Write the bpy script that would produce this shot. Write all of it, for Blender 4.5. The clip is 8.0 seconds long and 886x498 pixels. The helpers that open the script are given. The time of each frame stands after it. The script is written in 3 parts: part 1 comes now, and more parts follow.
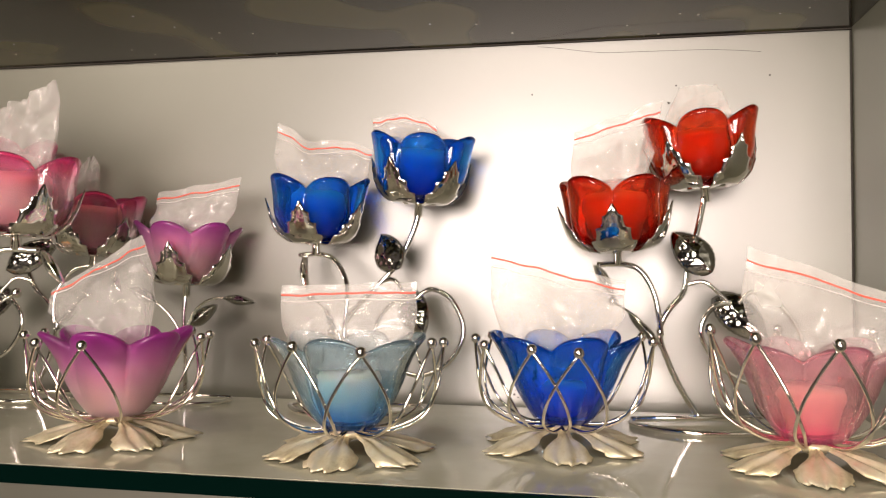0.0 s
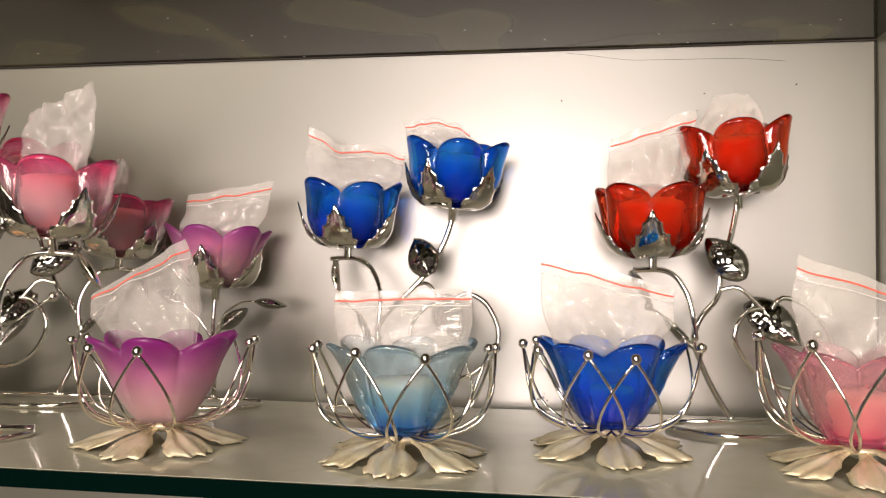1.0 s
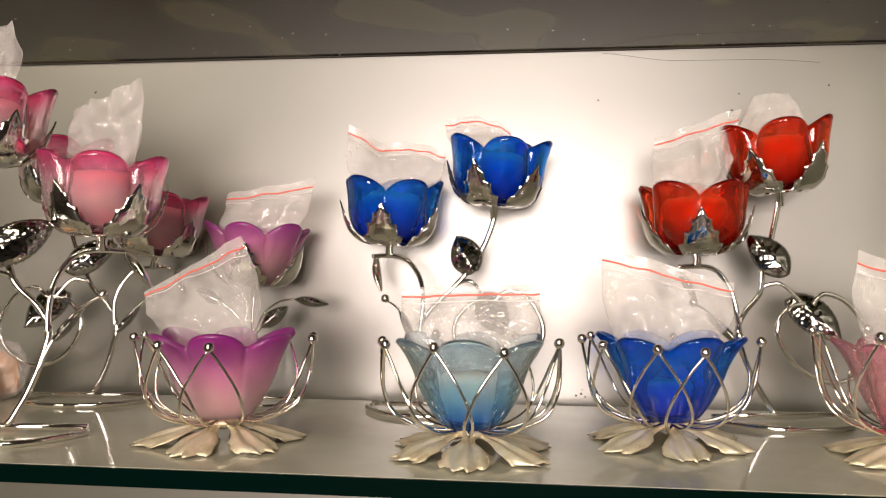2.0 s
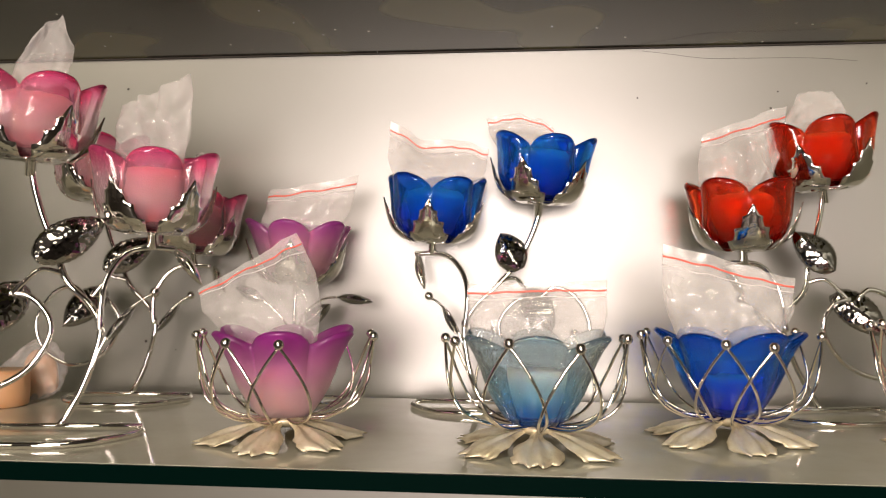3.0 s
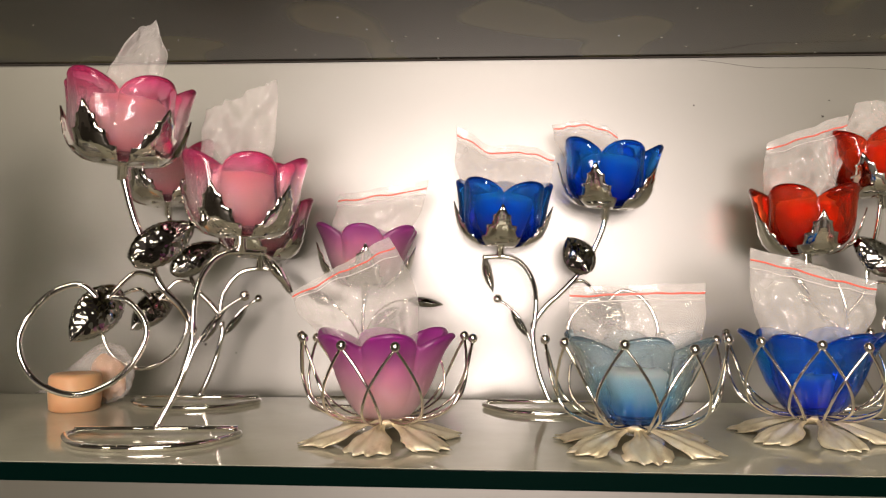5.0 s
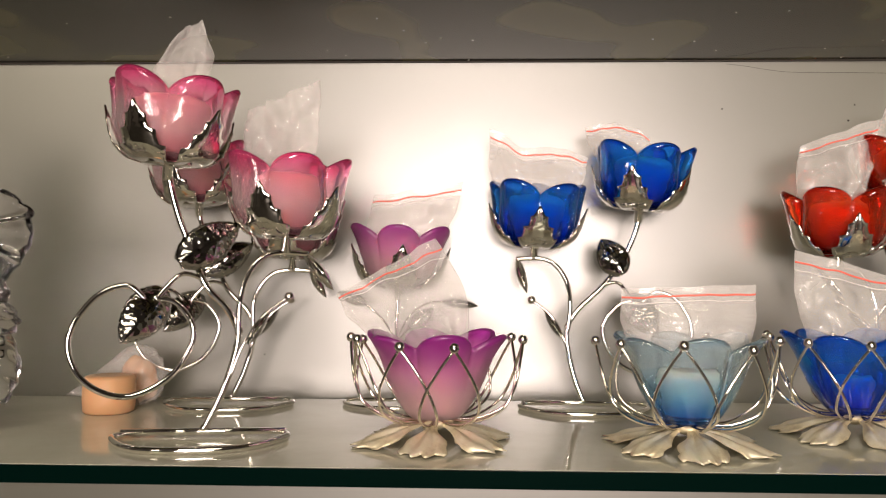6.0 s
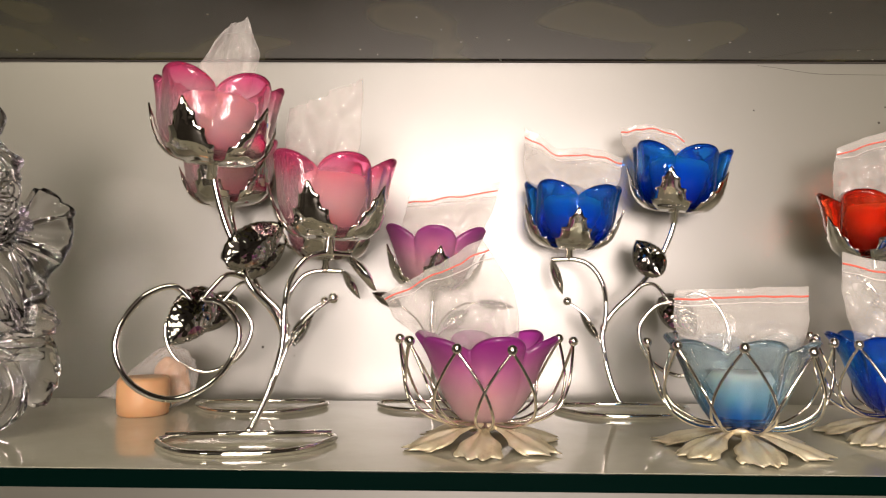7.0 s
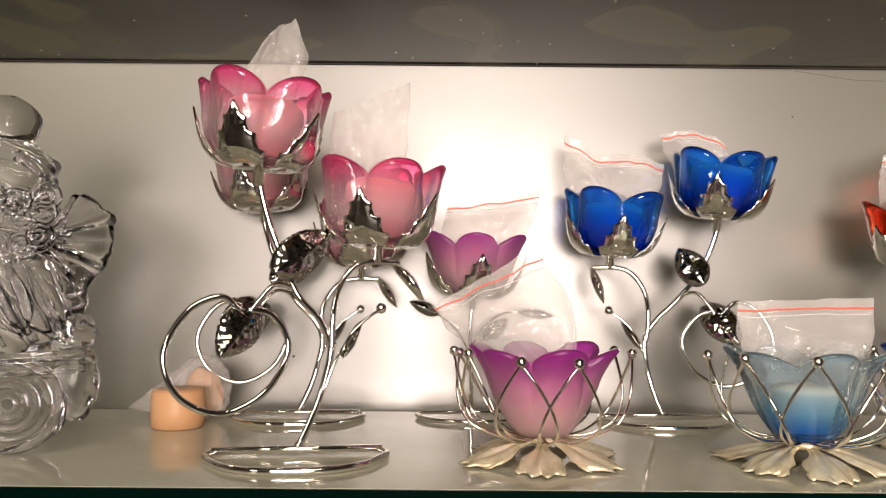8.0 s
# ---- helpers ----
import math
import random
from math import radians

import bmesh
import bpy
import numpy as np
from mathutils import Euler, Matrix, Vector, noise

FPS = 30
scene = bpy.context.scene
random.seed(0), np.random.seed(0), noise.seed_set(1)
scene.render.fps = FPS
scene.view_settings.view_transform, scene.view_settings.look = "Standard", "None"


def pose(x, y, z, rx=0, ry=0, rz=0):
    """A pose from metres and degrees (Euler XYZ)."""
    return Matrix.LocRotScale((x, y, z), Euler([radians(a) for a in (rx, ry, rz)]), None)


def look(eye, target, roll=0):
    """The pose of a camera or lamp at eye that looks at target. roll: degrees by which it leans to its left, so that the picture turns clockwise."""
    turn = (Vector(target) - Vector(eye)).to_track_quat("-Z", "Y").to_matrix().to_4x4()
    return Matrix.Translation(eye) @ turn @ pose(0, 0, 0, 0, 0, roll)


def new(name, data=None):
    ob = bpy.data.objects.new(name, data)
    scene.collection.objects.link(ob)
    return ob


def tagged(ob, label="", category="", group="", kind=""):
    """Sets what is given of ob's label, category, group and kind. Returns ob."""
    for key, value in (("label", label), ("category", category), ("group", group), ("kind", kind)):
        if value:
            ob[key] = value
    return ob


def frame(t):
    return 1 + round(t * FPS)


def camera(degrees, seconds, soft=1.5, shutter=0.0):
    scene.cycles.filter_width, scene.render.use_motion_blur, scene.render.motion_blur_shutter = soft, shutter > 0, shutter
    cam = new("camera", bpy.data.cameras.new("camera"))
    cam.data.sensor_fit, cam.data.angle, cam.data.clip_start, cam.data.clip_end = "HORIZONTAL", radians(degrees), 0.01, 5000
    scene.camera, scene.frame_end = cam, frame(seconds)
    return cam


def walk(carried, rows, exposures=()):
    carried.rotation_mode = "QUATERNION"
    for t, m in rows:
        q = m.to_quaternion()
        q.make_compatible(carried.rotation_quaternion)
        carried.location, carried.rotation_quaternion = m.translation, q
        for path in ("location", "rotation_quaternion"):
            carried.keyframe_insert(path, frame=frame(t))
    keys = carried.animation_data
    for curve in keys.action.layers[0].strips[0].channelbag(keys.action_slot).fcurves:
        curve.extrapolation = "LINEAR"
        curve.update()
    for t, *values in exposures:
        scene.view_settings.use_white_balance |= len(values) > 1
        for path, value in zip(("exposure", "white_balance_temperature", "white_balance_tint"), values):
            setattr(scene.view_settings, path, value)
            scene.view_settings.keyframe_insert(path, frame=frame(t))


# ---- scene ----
cam = camera(58.8, 8.0, soft=1.15)
PATH = [
    (0, (0.026, 0.019, 0.125), (-0.337, 1.984, 0.197), 0.4),
    (0.5, (-0.001, 0.014, 0.129), (-0.33, 1.985, 0.195), 0.4),
    (1, (-0.029, 0.005, 0.13), (-0.328, 1.982, 0.199), 0.6),
    (1.5, (-0.06, -0.003, 0.128), (-0.327, 1.978, 0.2), 0.6),
    (2.8, (-0.144, -0.012, 0.122), (-0.338, 1.977, 0.2), 0.3),
    (3, (-0.153, -0.013, 0.122), (-0.344, 1.977, 0.197), 0.3),
    (3.5, (-0.178, -0.017, 0.12), (-0.345, 1.975, 0.198), 0.2),
    (4, (-0.202, -0.023, 0.121), (-0.35, 1.97, 0.203), 0.2),
    (4.5, (-0.224, -0.029, 0.122), (-0.359, 1.965, 0.203), 0.2),
    (6, (-0.303, -0.037, 0.122), (-0.368, 1.96, 0.207), 0.3),
    (6.5, (-0.327, -0.037, 0.123), (-0.372, 1.961, 0.208), 0.3),
    (7, (-0.352, -0.033, 0.122), (-0.382, 1.965, 0.209), 0.4),
    (7.5, (-0.379, -0.026, 0.123), (-0.393, 1.972, 0.214), 0.5),
    (8, (-0.404, -0.017, 0.128), (-0.399, 1.981, 0.22), 0.5),
]
walk(cam, [(t, look(eye, target, roll)) for t, eye, target, roll in PATH],
     exposures=[(0, 0.10), (1.5, 0.04), (3.5, -0.03), (4.5, -0.05), (6.5, 0.0), (8, 0.08)])

# ---- world and lamps ----
world = bpy.data.worlds.new("shop_air")
scene.world = world
world.use_nodes = True
world.node_tree.nodes["Background"].inputs[0].default_value = (0.9, 0.85, 0.75, 1)
world.node_tree.nodes["Background"].inputs[1].default_value = 0.02


def area_lamp(name, eye, target, sx, sy, watts, colour):
    data = bpy.data.lights.new(name, "AREA")
    data.shape, data.size, data.size_y, data.energy, data.color = "RECTANGLE", sx, sy, watts, colour
    lamp = new(name, data)
    lamp.matrix_world = look(eye, target)
    return lamp


WALL_Y, SHELF_FRONT, CEIL_Z, RIGHT_X, LEFT_X = 0.815, 0.4800, 0.3642, 0.271, -1.10
area_lamp("shop_lamp", (-0.24, -3.4, 0.32), (-0.24, 0.7, 0.18), 2.0, 1.1, 120, (1.0, 0.838, 0.75))
area_lamp("shop_lamp_left", (-2.1, -2.0, 1.45), (-0.2, 0.7, 0.15), 0.5, 0.5, 12, (1.0, 0.86, 0.66))
# Added spot with no known fixture; its cone dims the panel towards the sides.
spot = bpy.data.lights.new("falloff_spot", "SPOT")
spot.energy, spot.color, spot.spot_size, spot.spot_blend, spot.shadow_soft_size = 380, (1.0, 0.835, 0.765), radians(23), 1.0, 0.60
# Added fill from the left, aimed at the right panel only to brighten it.
side = bpy.data.lights.new("side_fill", "SPOT")
side.energy, side.color, side.spot_size, side.spot_blend, side.shadow_soft_size = 230, (1.0, 0.91, 0.74), radians(11), 1.0, 0.2
new("side_fill", side).matrix_world = look((-2.2, -1.7, 1.0), (0.27, 0.62, 0.19))
new("falloff_spot", spot).matrix_world = look((-0.18, -3.3, 0.30), (-0.18, 0.8, 0.12))
# Unseen overhead fill, added to lift the shelf and leaf tops.
area_lamp("overhead_fill", (-0.3, -0.9, 1.62), (-0.3, -0.8, 0), 1.2, 0.5, 20, (1.0, 0.90, 0.70))

# ---- materials ----
def mat(name, colour=(0.8, 0.8, 0.8), rough=0.5, metal=0.0, trans=0.0, ior=1.45, spec=0.5):
    m = bpy.data.materials.new(name)
    m.use_nodes = True
    b = m.node_tree.nodes["Principled BSDF"]
    b.inputs["Base Color"].default_value = (*colour, 1)
    b.inputs["Roughness"].default_value = rough
    b.inputs["Metallic"].default_value = metal
    b.inputs["Transmission Weight"].default_value = trans
    b.inputs["IOR"].default_value = ior
    b.inputs["Specular IOR Level"].default_value = spec
    return m, m.node_tree.nodes, m.node_tree.links, b


def noise_node(n, l, scale, detail=3.0, rough=0.5, stretch=None):
    tc = n.new("ShaderNodeTexCoord")
    nz = n.new("ShaderNodeTexNoise")
    nz.inputs["Scale"].default_value, nz.inputs["Detail"].default_value, nz.inputs["Roughness"].default_value = scale, detail, rough
    if stretch:
        mp = n.new("ShaderNodeMapping")
        mp.inputs["Scale"].default_value = stretch
        l.new(tc.outputs["Object"], mp.inputs["Vector"])
        l.new(mp.outputs["Vector"], nz.inputs["Vector"])
    else:
        l.new(tc.outputs["Object"], nz.inputs["Vector"])
    return nz


def ramp(n, l, src, stops):
    r = n.new("ShaderNodeValToRGB")
    while len(r.color_ramp.elements) < len(stops):
        r.color_ramp.elements.new(0.5)
    for e, (p, c) in zip(r.color_ramp.elements, stops):
        e.position, e.color = p, (*c, 1)
    l.new(src, r.inputs["Fac"])
    return r.outputs["Color"]


def bump(n, l, b, src, strength, dist=0.001):
    bp = n.new("ShaderNodeBump")
    bp.inputs["Strength"].default_value, bp.inputs["Distance"].default_value = strength, dist
    l.new(src, bp.inputs["Height"])
    l.new(bp.outputs["Normal"], b.inputs["Normal"])


def laminate():
    m, n, l, b = mat("white_laminate", rough=0.42, ior=1.80, spec=1.0)
    big = noise_node(n, l, 5, 4)
    l.new(ramp(n, l, big.outputs["Fac"], [(0.3, (0.132, 0.130, 0.096)), (0.7, (0.150, 0.148, 0.114))]), b.inputs["Base Color"])
    fine = noise_node(n, l, 900, 2)
    bump(n, l, b, fine.outputs["Fac"], 0.035, 0.0004)
    r = n.new("ShaderNodeMapRange")
    r.inputs["To Min"].default_value, r.inputs["To Max"].default_value = 0.34, 0.39
    l.new(noise_node(n, l, 22, 5).outputs["Fac"], r.inputs["Value"])
    l.new(r.outputs[0], b.inputs["Roughness"])
    return m


def grey_glass(name, lo, hi, rough, spec=0.5):
    m, n, l, b = mat(name, rough=rough, spec=spec)
    big = noise_node(n, l, 9, 5, 0.6)
    l.new(ramp(n, l, big.outputs["Fac"], [(0.35, lo), (0.68, hi)]), b.inputs["Base Color"])
    r = n.new("ShaderNodeMapRange")
    r.inputs["To Min"].default_value, r.inputs["To Max"].default_value = rough * 0.6, rough * 1.5
    l.new(noise_node(n, l, 40, 6, 0.7).outputs["Fac"], r.inputs["Value"])
    l.new(r.outputs[0], b.inputs["Roughness"])
    return m


def metal(name, colour, rough, relief=0.0, scale=300, dist=0.0006):
    m, n, l, b = mat(name, colour, rough, 1.0)
    nz = noise_node(n, l, scale, 3)
    if relief:
        bump(n, l, b, nz.outputs["Fac"], relief, dist)
    return m


def tinted_glass(name, stops, rough, height, trans=1.0, ior=1.5, axis="Z"):
    """Glass stained along its height; stops run from the foot to the rim."""
    m, n, l, b = mat(name, rough=rough, trans=trans, ior=ior)
    tc = n.new("ShaderNodeTexCoord")
    sep = n.new("ShaderNodeSeparateXYZ")
    l.new(tc.outputs["Object"], sep.inputs[0])
    nz = noise_node(n, l, 35, 3)
    mr = n.new("ShaderNodeMapRange")
    mr.inputs["From Max"].default_value = height
    l.new(sep.outputs[axis], mr.inputs["Value"])
    mx = n.new("ShaderNodeMath")
    mx.operation = "MULTIPLY_ADD"
    mx.inputs[1].default_value, mx.inputs[2].default_value = 0.22, -0.11
    l.new(nz.outputs["Fac"], mx.inputs[0])
    ad = n.new("ShaderNodeMath")
    l.new(mr.outputs[0], ad.inputs[0])
    l.new(mx.outputs[0], ad.inputs[1])
    l.new(ramp(n, l, ad.outputs[0], stops), b.inputs["Base Color"])
    bump(n, l, b, noise_node(n, l, 75, 2).outputs["Fac"], 0.16, 0.004)
    return m


def film_plastic():
    """Thin clear polythene: mostly see-through, with a milky body and sharp glints."""
    m, n, l, b = mat("clear_polythene", (0.9, 0.88, 0.86), 0.12, spec=0.9)
    tr = n.new("ShaderNodeBsdfTransparent")
    tr.inputs[0].default_value = (0.93, 0.915, 0.905, 1)
    mix = n.new("ShaderNodeMixShader")
    out = n["Material Output"]
    nz = noise_node(n, l, 24, 2, 0.5)
    mr = n.new("ShaderNodeMapRange")
    mr.inputs["To Min"].default_value, mr.inputs["To Max"].default_value = 0.115, 0.37
    l.new(nz.outputs["Fac"], mr.inputs["Value"])
    l.new(mr.outputs[0], mix.inputs[0])
    l.new(tr.outputs[0], mix.inputs[1])
    l.new(b.outputs[0], mix.inputs[2])
    l.new(mix.outputs[0], out.inputs[0])
    bump(n, l, b, noise_node(n, l, 34, 1.5, 0.5).outputs["Fac"], 0.45, 0.004)
    return m


def wax(name, colour):
    m, n, l, b = mat(name, colour, 0.45)
    b.inputs["Subsurface Weight"].default_value = 0.6
    b.inputs["Subsurface Radius"].default_value = (0.01, 0.006, 0.004)
    b.inputs["Subsurface Scale"].default_value = 0.5
    bump(n, l, b, noise_node(n, l, 120, 4).outputs["Fac"], 0.2, 0.001)
    return m


LAMINATE = laminate()
SHELF_TOP = grey_glass("grey_shelf_glass", (0.46, 0.445, 0.360), (0.54, 0.525, 0.430), 0.07, 0.8)
# Pale specks painted into the base colour, standing in for glints.
def add_glint_specks(m):
    n, l = m.node_tree.nodes, m.node_tree.links
    b = n["Principled BSDF"]
    old = b.inputs["Base Color"].links[0].from_socket
    tc = n.new("ShaderNodeTexCoord")
    vo = n.new("ShaderNodeTexVoronoi")
    vo.inputs["Scale"].default_value = 48
    l.new(tc.outputs["Object"], vo.inputs["Vector"])
    lt = n.new("ShaderNodeMath")
    lt.operation, lt.inputs[1].default_value = "LESS_THAN", 0.062
    l.new(vo.outputs["Distance"], lt.inputs[0])
    mx = n.new("ShaderNodeMix")
    mx.data_type = "RGBA"
    mx.inputs[7].default_value = (0.75, 0.72, 0.62, 1)
    l.new(lt.outputs[0], mx.inputs[0])
    l.new(old, mx.inputs[6])
    l.new(mx.outputs[2], b.inputs["Base Color"])


# Olive blotches in the colour stand in for reflections in the glass.
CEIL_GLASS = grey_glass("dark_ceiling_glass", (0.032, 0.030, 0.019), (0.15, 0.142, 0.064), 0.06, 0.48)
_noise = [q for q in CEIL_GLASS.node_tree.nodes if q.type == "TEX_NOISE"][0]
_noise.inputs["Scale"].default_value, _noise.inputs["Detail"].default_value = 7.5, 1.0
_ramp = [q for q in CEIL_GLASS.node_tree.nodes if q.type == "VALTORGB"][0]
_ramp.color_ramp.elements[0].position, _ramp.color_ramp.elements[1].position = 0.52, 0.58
add_glint_specks(CEIL_GLASS)
GLASS_EDGE = mat("green_glass_edge", (0.0006, 0.006, 0.0045), 0.12, spec=0.12)[0]
SEAM = mat("dark_seam", (0.03, 0.025, 0.02), 0.8)[0]
CHROME = metal("bright_chrome", (0.86, 0.84, 0.80), 0.06)
CHROME_LEAF = metal("embossed_chrome", (0.42, 0.41, 0.39), 0.07)
_n, _l = CHROME_LEAF.node_tree.nodes, CHROME_LEAF.node_tree.links
_v = _n.new("ShaderNodeTexVoronoi")
_v.inputs["Scale"].default_value = 190
_l.new(_n.new("ShaderNodeTexCoord").outputs["Object"], _v.inputs["Vector"])
bump(_n, _l, _n["Principled BSDF"], _v.outputs["Distance"], 0.28, 0.0022)
SEPAL_CHROME = metal("sepal_chrome", (0.84, 0.82, 0.76), 0.06, 0.14, 130, 0.003)
BALL = metal("ball_chrome", (0.70, 0.67, 0.62), 0.16)
WIRE = metal("wire_chrome", (0.85, 0.81, 0.73), 0.11)
CHAMPAGNE = metal("champagne_leaf_metal", (0.74, 0.66, 0.50), 0.45, 0.25, 90, 0.002)
_n, _l = CHAMPAGNE.node_tree.nodes, CHAMPAGNE.node_tree.links
_n["Principled BSDF"].inputs["Metallic"].default_value = 0.6
_l.new(ramp(_n, _l, noise_node(_n, _l, 55, 5, 0.65).outputs["Fac"], [(0.30, (0.46, 0.37, 0.21)), (0.48, (0.74, 0.66, 0.46)), (0.72, (0.86, 0.81, 0.66))]), _n["Principled BSDF"].inputs["Base Color"])
FILM = film_plastic()
RED_LINE = mat("red_zip_line", (0.82, 0.13, 0.09), 0.4)[0]
PALE_LINE = mat("pale_zip_line", (0.75, 0.70, 0.68), 0.35)[0]
# Azure middle stops put the glow of the wax inside into the glass colour.
BLUE = tinted_glass("cobalt_glass", [(0, (0.006, 0.05, 0.75)), (0.4, (0.008, 0.20, 0.95)), (0.65, (0.03, 0.34, 0.98)), (1, (0.01, 0.14, 0.90))], 0.03, 0.065, 0.92)
RED = tinted_glass("ruby_glass", [(0, (0.62, 0.004, 0.006)), (0.5, (0.96, 0.12, 0.03)), (0.75, (0.94, 0.10, 0.03)), (1, (0.62, 0.015, 0.012))], 0.03, 0.065, 0.93)
PINK = tinted_glass("pink_glass", [(0, (1.0, 0.50, 0.60)), (0.35, (1.0, 0.80, 0.84)), (0.60, (1.0, 0.66, 0.75)), (0.78, (1.0, 0.30, 0.50)), (0.90, (1.0, 0.12, 0.38))], 0.02, 0.066, 0.86)
PURPLE = tinted_glass("frosted_purple_glass", [(0, (0.98, 0.74, 0.76)), (0.3, (0.96, 0.66, 0.74)), (0.55, (0.86, 0.36, 0.66)), (0.80, (0.58, 0.06, 0.50)), (1, (0.48, 0.03, 0.44))], 0.30, 0.072, 0.82)
AQUA = tinted_glass("pale_blue_glass", [(0, (0.0, 0.10, 0.72)), (0.14, (0.08, 0.42, 0.86)), (0.32, (0.42, 0.72, 0.90)), (0.55, (0.72, 0.85, 0.92)), (0.80, (0.70, 0.85, 0.93)), (1, (0.20, 0.55, 0.88))], 0.05, 0.072, 0.93)
PEACH = tinted_glass("pink_lustre_glass", [(0, (1.0, 0.10, 0.38)), (0.22, (1.0, 0.50, 0.58)), (0.45, (1.0, 0.64, 0.66)), (0.8, (1.0, 0.58, 0.68)), (1, (1.0, 0.20, 0.46))], 0.04, 0.072, 0.86)
CRYSTAL = mat("clear_crystal", (0.99, 0.98, 1.0), 0.015, trans=1.0, ior=1.30)[0]
WHITE_WAX = wax("white_wax", (0.85, 0.80, 0.74))
PINK_WAX = wax("pink_wax", (1.0, 0.62, 0.60))
PEACH_WAX = wax("peach_wax", (0.62, 0.36, 0.19))

# ---- mesh helpers ----
def part(name, bm, material, parent=None, label="", smooth=True):
    me = bpy.data.meshes.new(name)
    bmesh.ops.recalc_face_normals(bm, faces=bm.faces)
    for f in bm.faces:
        f.smooth = smooth
    bm.to_mesh(me)
    bm.free()
    me.materials.append(material)
    ob = new(name, me)
    ob.parent = parent
    if label:
        ob["label"] = label
    return ob


def box(x0, x1, y0, y1, z0, z1, bevel=0.0):
    bm = bmesh.new()
    bmesh.ops.create_cube(bm, size=1, matrix=Matrix.Translation(((x0 + x1) / 2, (y0 + y1) / 2, (z0 + z1) / 2)) @ Matrix.Diagonal((x1 - x0, y1 - y0, z1 - z0, 1)))
    if bevel:
        bmesh.ops.bevel(bm, geom=bm.edges[:], offset=bevel, segments=2, affect="EDGES")
    return bm


def curve(points, steps=8, closed=False):
    """A smooth line through the points."""
    p = [Vector(q) for q in points]
    out, n = [], len(p)
    for i in range(n if closed else n - 1):
        a, b, c, d = (p[(i - 1) % n], p[i], p[(i + 1) % n], p[(i + 2) % n]) if closed else (p[max(i - 1, 0)], p[i], p[i + 1], p[min(i + 2, n - 1)])
        for k in range(steps):
            t = k / steps
            out.append(0.5 * (2 * b + (c - a) * t + (2 * a - 5 * b + 4 * c - d) * t * t + (3 * b - a - 3 * c + d) * t ** 3))
    if not closed:
        out.append(p[-1])
    return out


def tube(bm, line, radius, sides=8, closed=False, taper=None):
    n = len(line)
    rings, side = [], None
    for i, p in enumerate(line):
        d = (line[(i + 1) % n] - line[i - 1]) if closed else (line[min(i + 1, n - 1)] - line[max(i - 1, 0)])
        d = d.normalized()
        if side is None:
            side = d.cross(Vector((0.13, 0.9, 0.4))).normalized()
        side = (side - d * side.dot(d)).normalized()
        up = d.cross(side)
        r = radius * (taper(i / (n - 1)) if taper else 1)
        rings.append([bm.verts.new(p + (side * math.cos(a) + up * math.sin(a)) * r) for a in (2 * math.pi * k / sides for k in range(sides))])
    for i in range(n if closed else n - 1):
        a, b = rings[i], rings[(i + 1) % n]
        for k in range(sides):
            bm.faces.new((a[k], a[(k + 1) % sides], b[(k + 1) % sides], b[k]))
    if not closed:
        bm.faces.new(rings[0][::-1])
        bm.faces.new(rings[-1])
    return bm


def ball(bm, centre, radius, u=14, v=10):
    bmesh.ops.create_uvsphere(bm, u_segments=u, v_segments=v, radius=radius, matrix=Matrix.Translation(centre))
    return bm


def lathe(bm, profile, sides=32):
    """Turns (radius, height) pairs about z."""
    rings = [[bm.verts.new((r * math.cos(2 * math.pi * k / sides), r * math.sin(2 * math.pi * k / sides), z)) for k in range(sides)] for r, z in profile]
    for a, b in zip(rings, rings[1:]):
        for k in range(sides):
            bm.faces.new((a[k], a[(k + 1) % sides], b[(k + 1) % sides], b[k]))
    bm.faces.new(rings[0][::-1])
    bm.faces.new(rings[-1])
    return bm


def sheet(rows, thick, bm=None):
    """A thin solid from a grid of points, thickened along its normals."""
    bm = bm or bmesh.new()
    nr, nc = len(rows), len(rows[0])
    nor = []
    for i in range(nr):
        line = []
        for j in range(nc):
            du = rows[i][min(j + 1, nc - 1)] - rows[i][max(j - 1, 0)]
            dv = rows[min(i + 1, nr - 1)][j] - rows[max(i - 1, 0)][j]
            c = du.cross(dv)
            line.append(c.normalized() if c.length > 1e-12 else Vector((0, 0, 1)))
        nor.append(line)
    top = [[bm.verts.new(rows[i][j] + nor[i][j] * thick / 2) for j in range(nc)] for i in range(nr)]
    low = [[bm.verts.new(rows[i][j] - nor[i][j] * thick / 2) for j in range(nc)] for i in range(nr)]
    for i in range(nr - 1):
        for j in range(nc - 1):
            bm.faces.new((top[i][j], top[i][j + 1], top[i + 1][j + 1], top[i + 1][j]))
            bm.faces.new((low[i][j], low[i + 1][j], low[i + 1][j + 1], low[i][j + 1]))
    rim = [(0, j) for j in range(nc)] + [(i, nc - 1) for i in range(1, nr)] + [(nr - 1, j) for j in range(nc - 2, -1, -1)] + [(i, 0) for i in range(nr - 2, 0, -1)]
    for (a, b), (c, d) in zip(rim, rim[1:] + rim[:1]):
        bm.faces.new((top[a][b], low[a][b], low[c][d], top[c][d]))
    return bm


# ---- the cabinet ----
tagged(part("wall_back", box(LEFT_X, RIGHT_X, WALL_Y, WALL_Y + 0.018, -0.45, CEIL_Z + 0.4), LAMINATE, smooth=False), "white laminate back panel of the display cabinet, lightly marked", "wall", kind="structure")
tagged(part("wall_right", box(RIGHT_X + 0.001, RIGHT_X + 0.019, 0.40, WALL_Y + 0.018, -0.45, CEIL_Z + 0.4), LAMINATE, smooth=False), "white laminate side panel of the display cabinet", "wall", kind="structure")
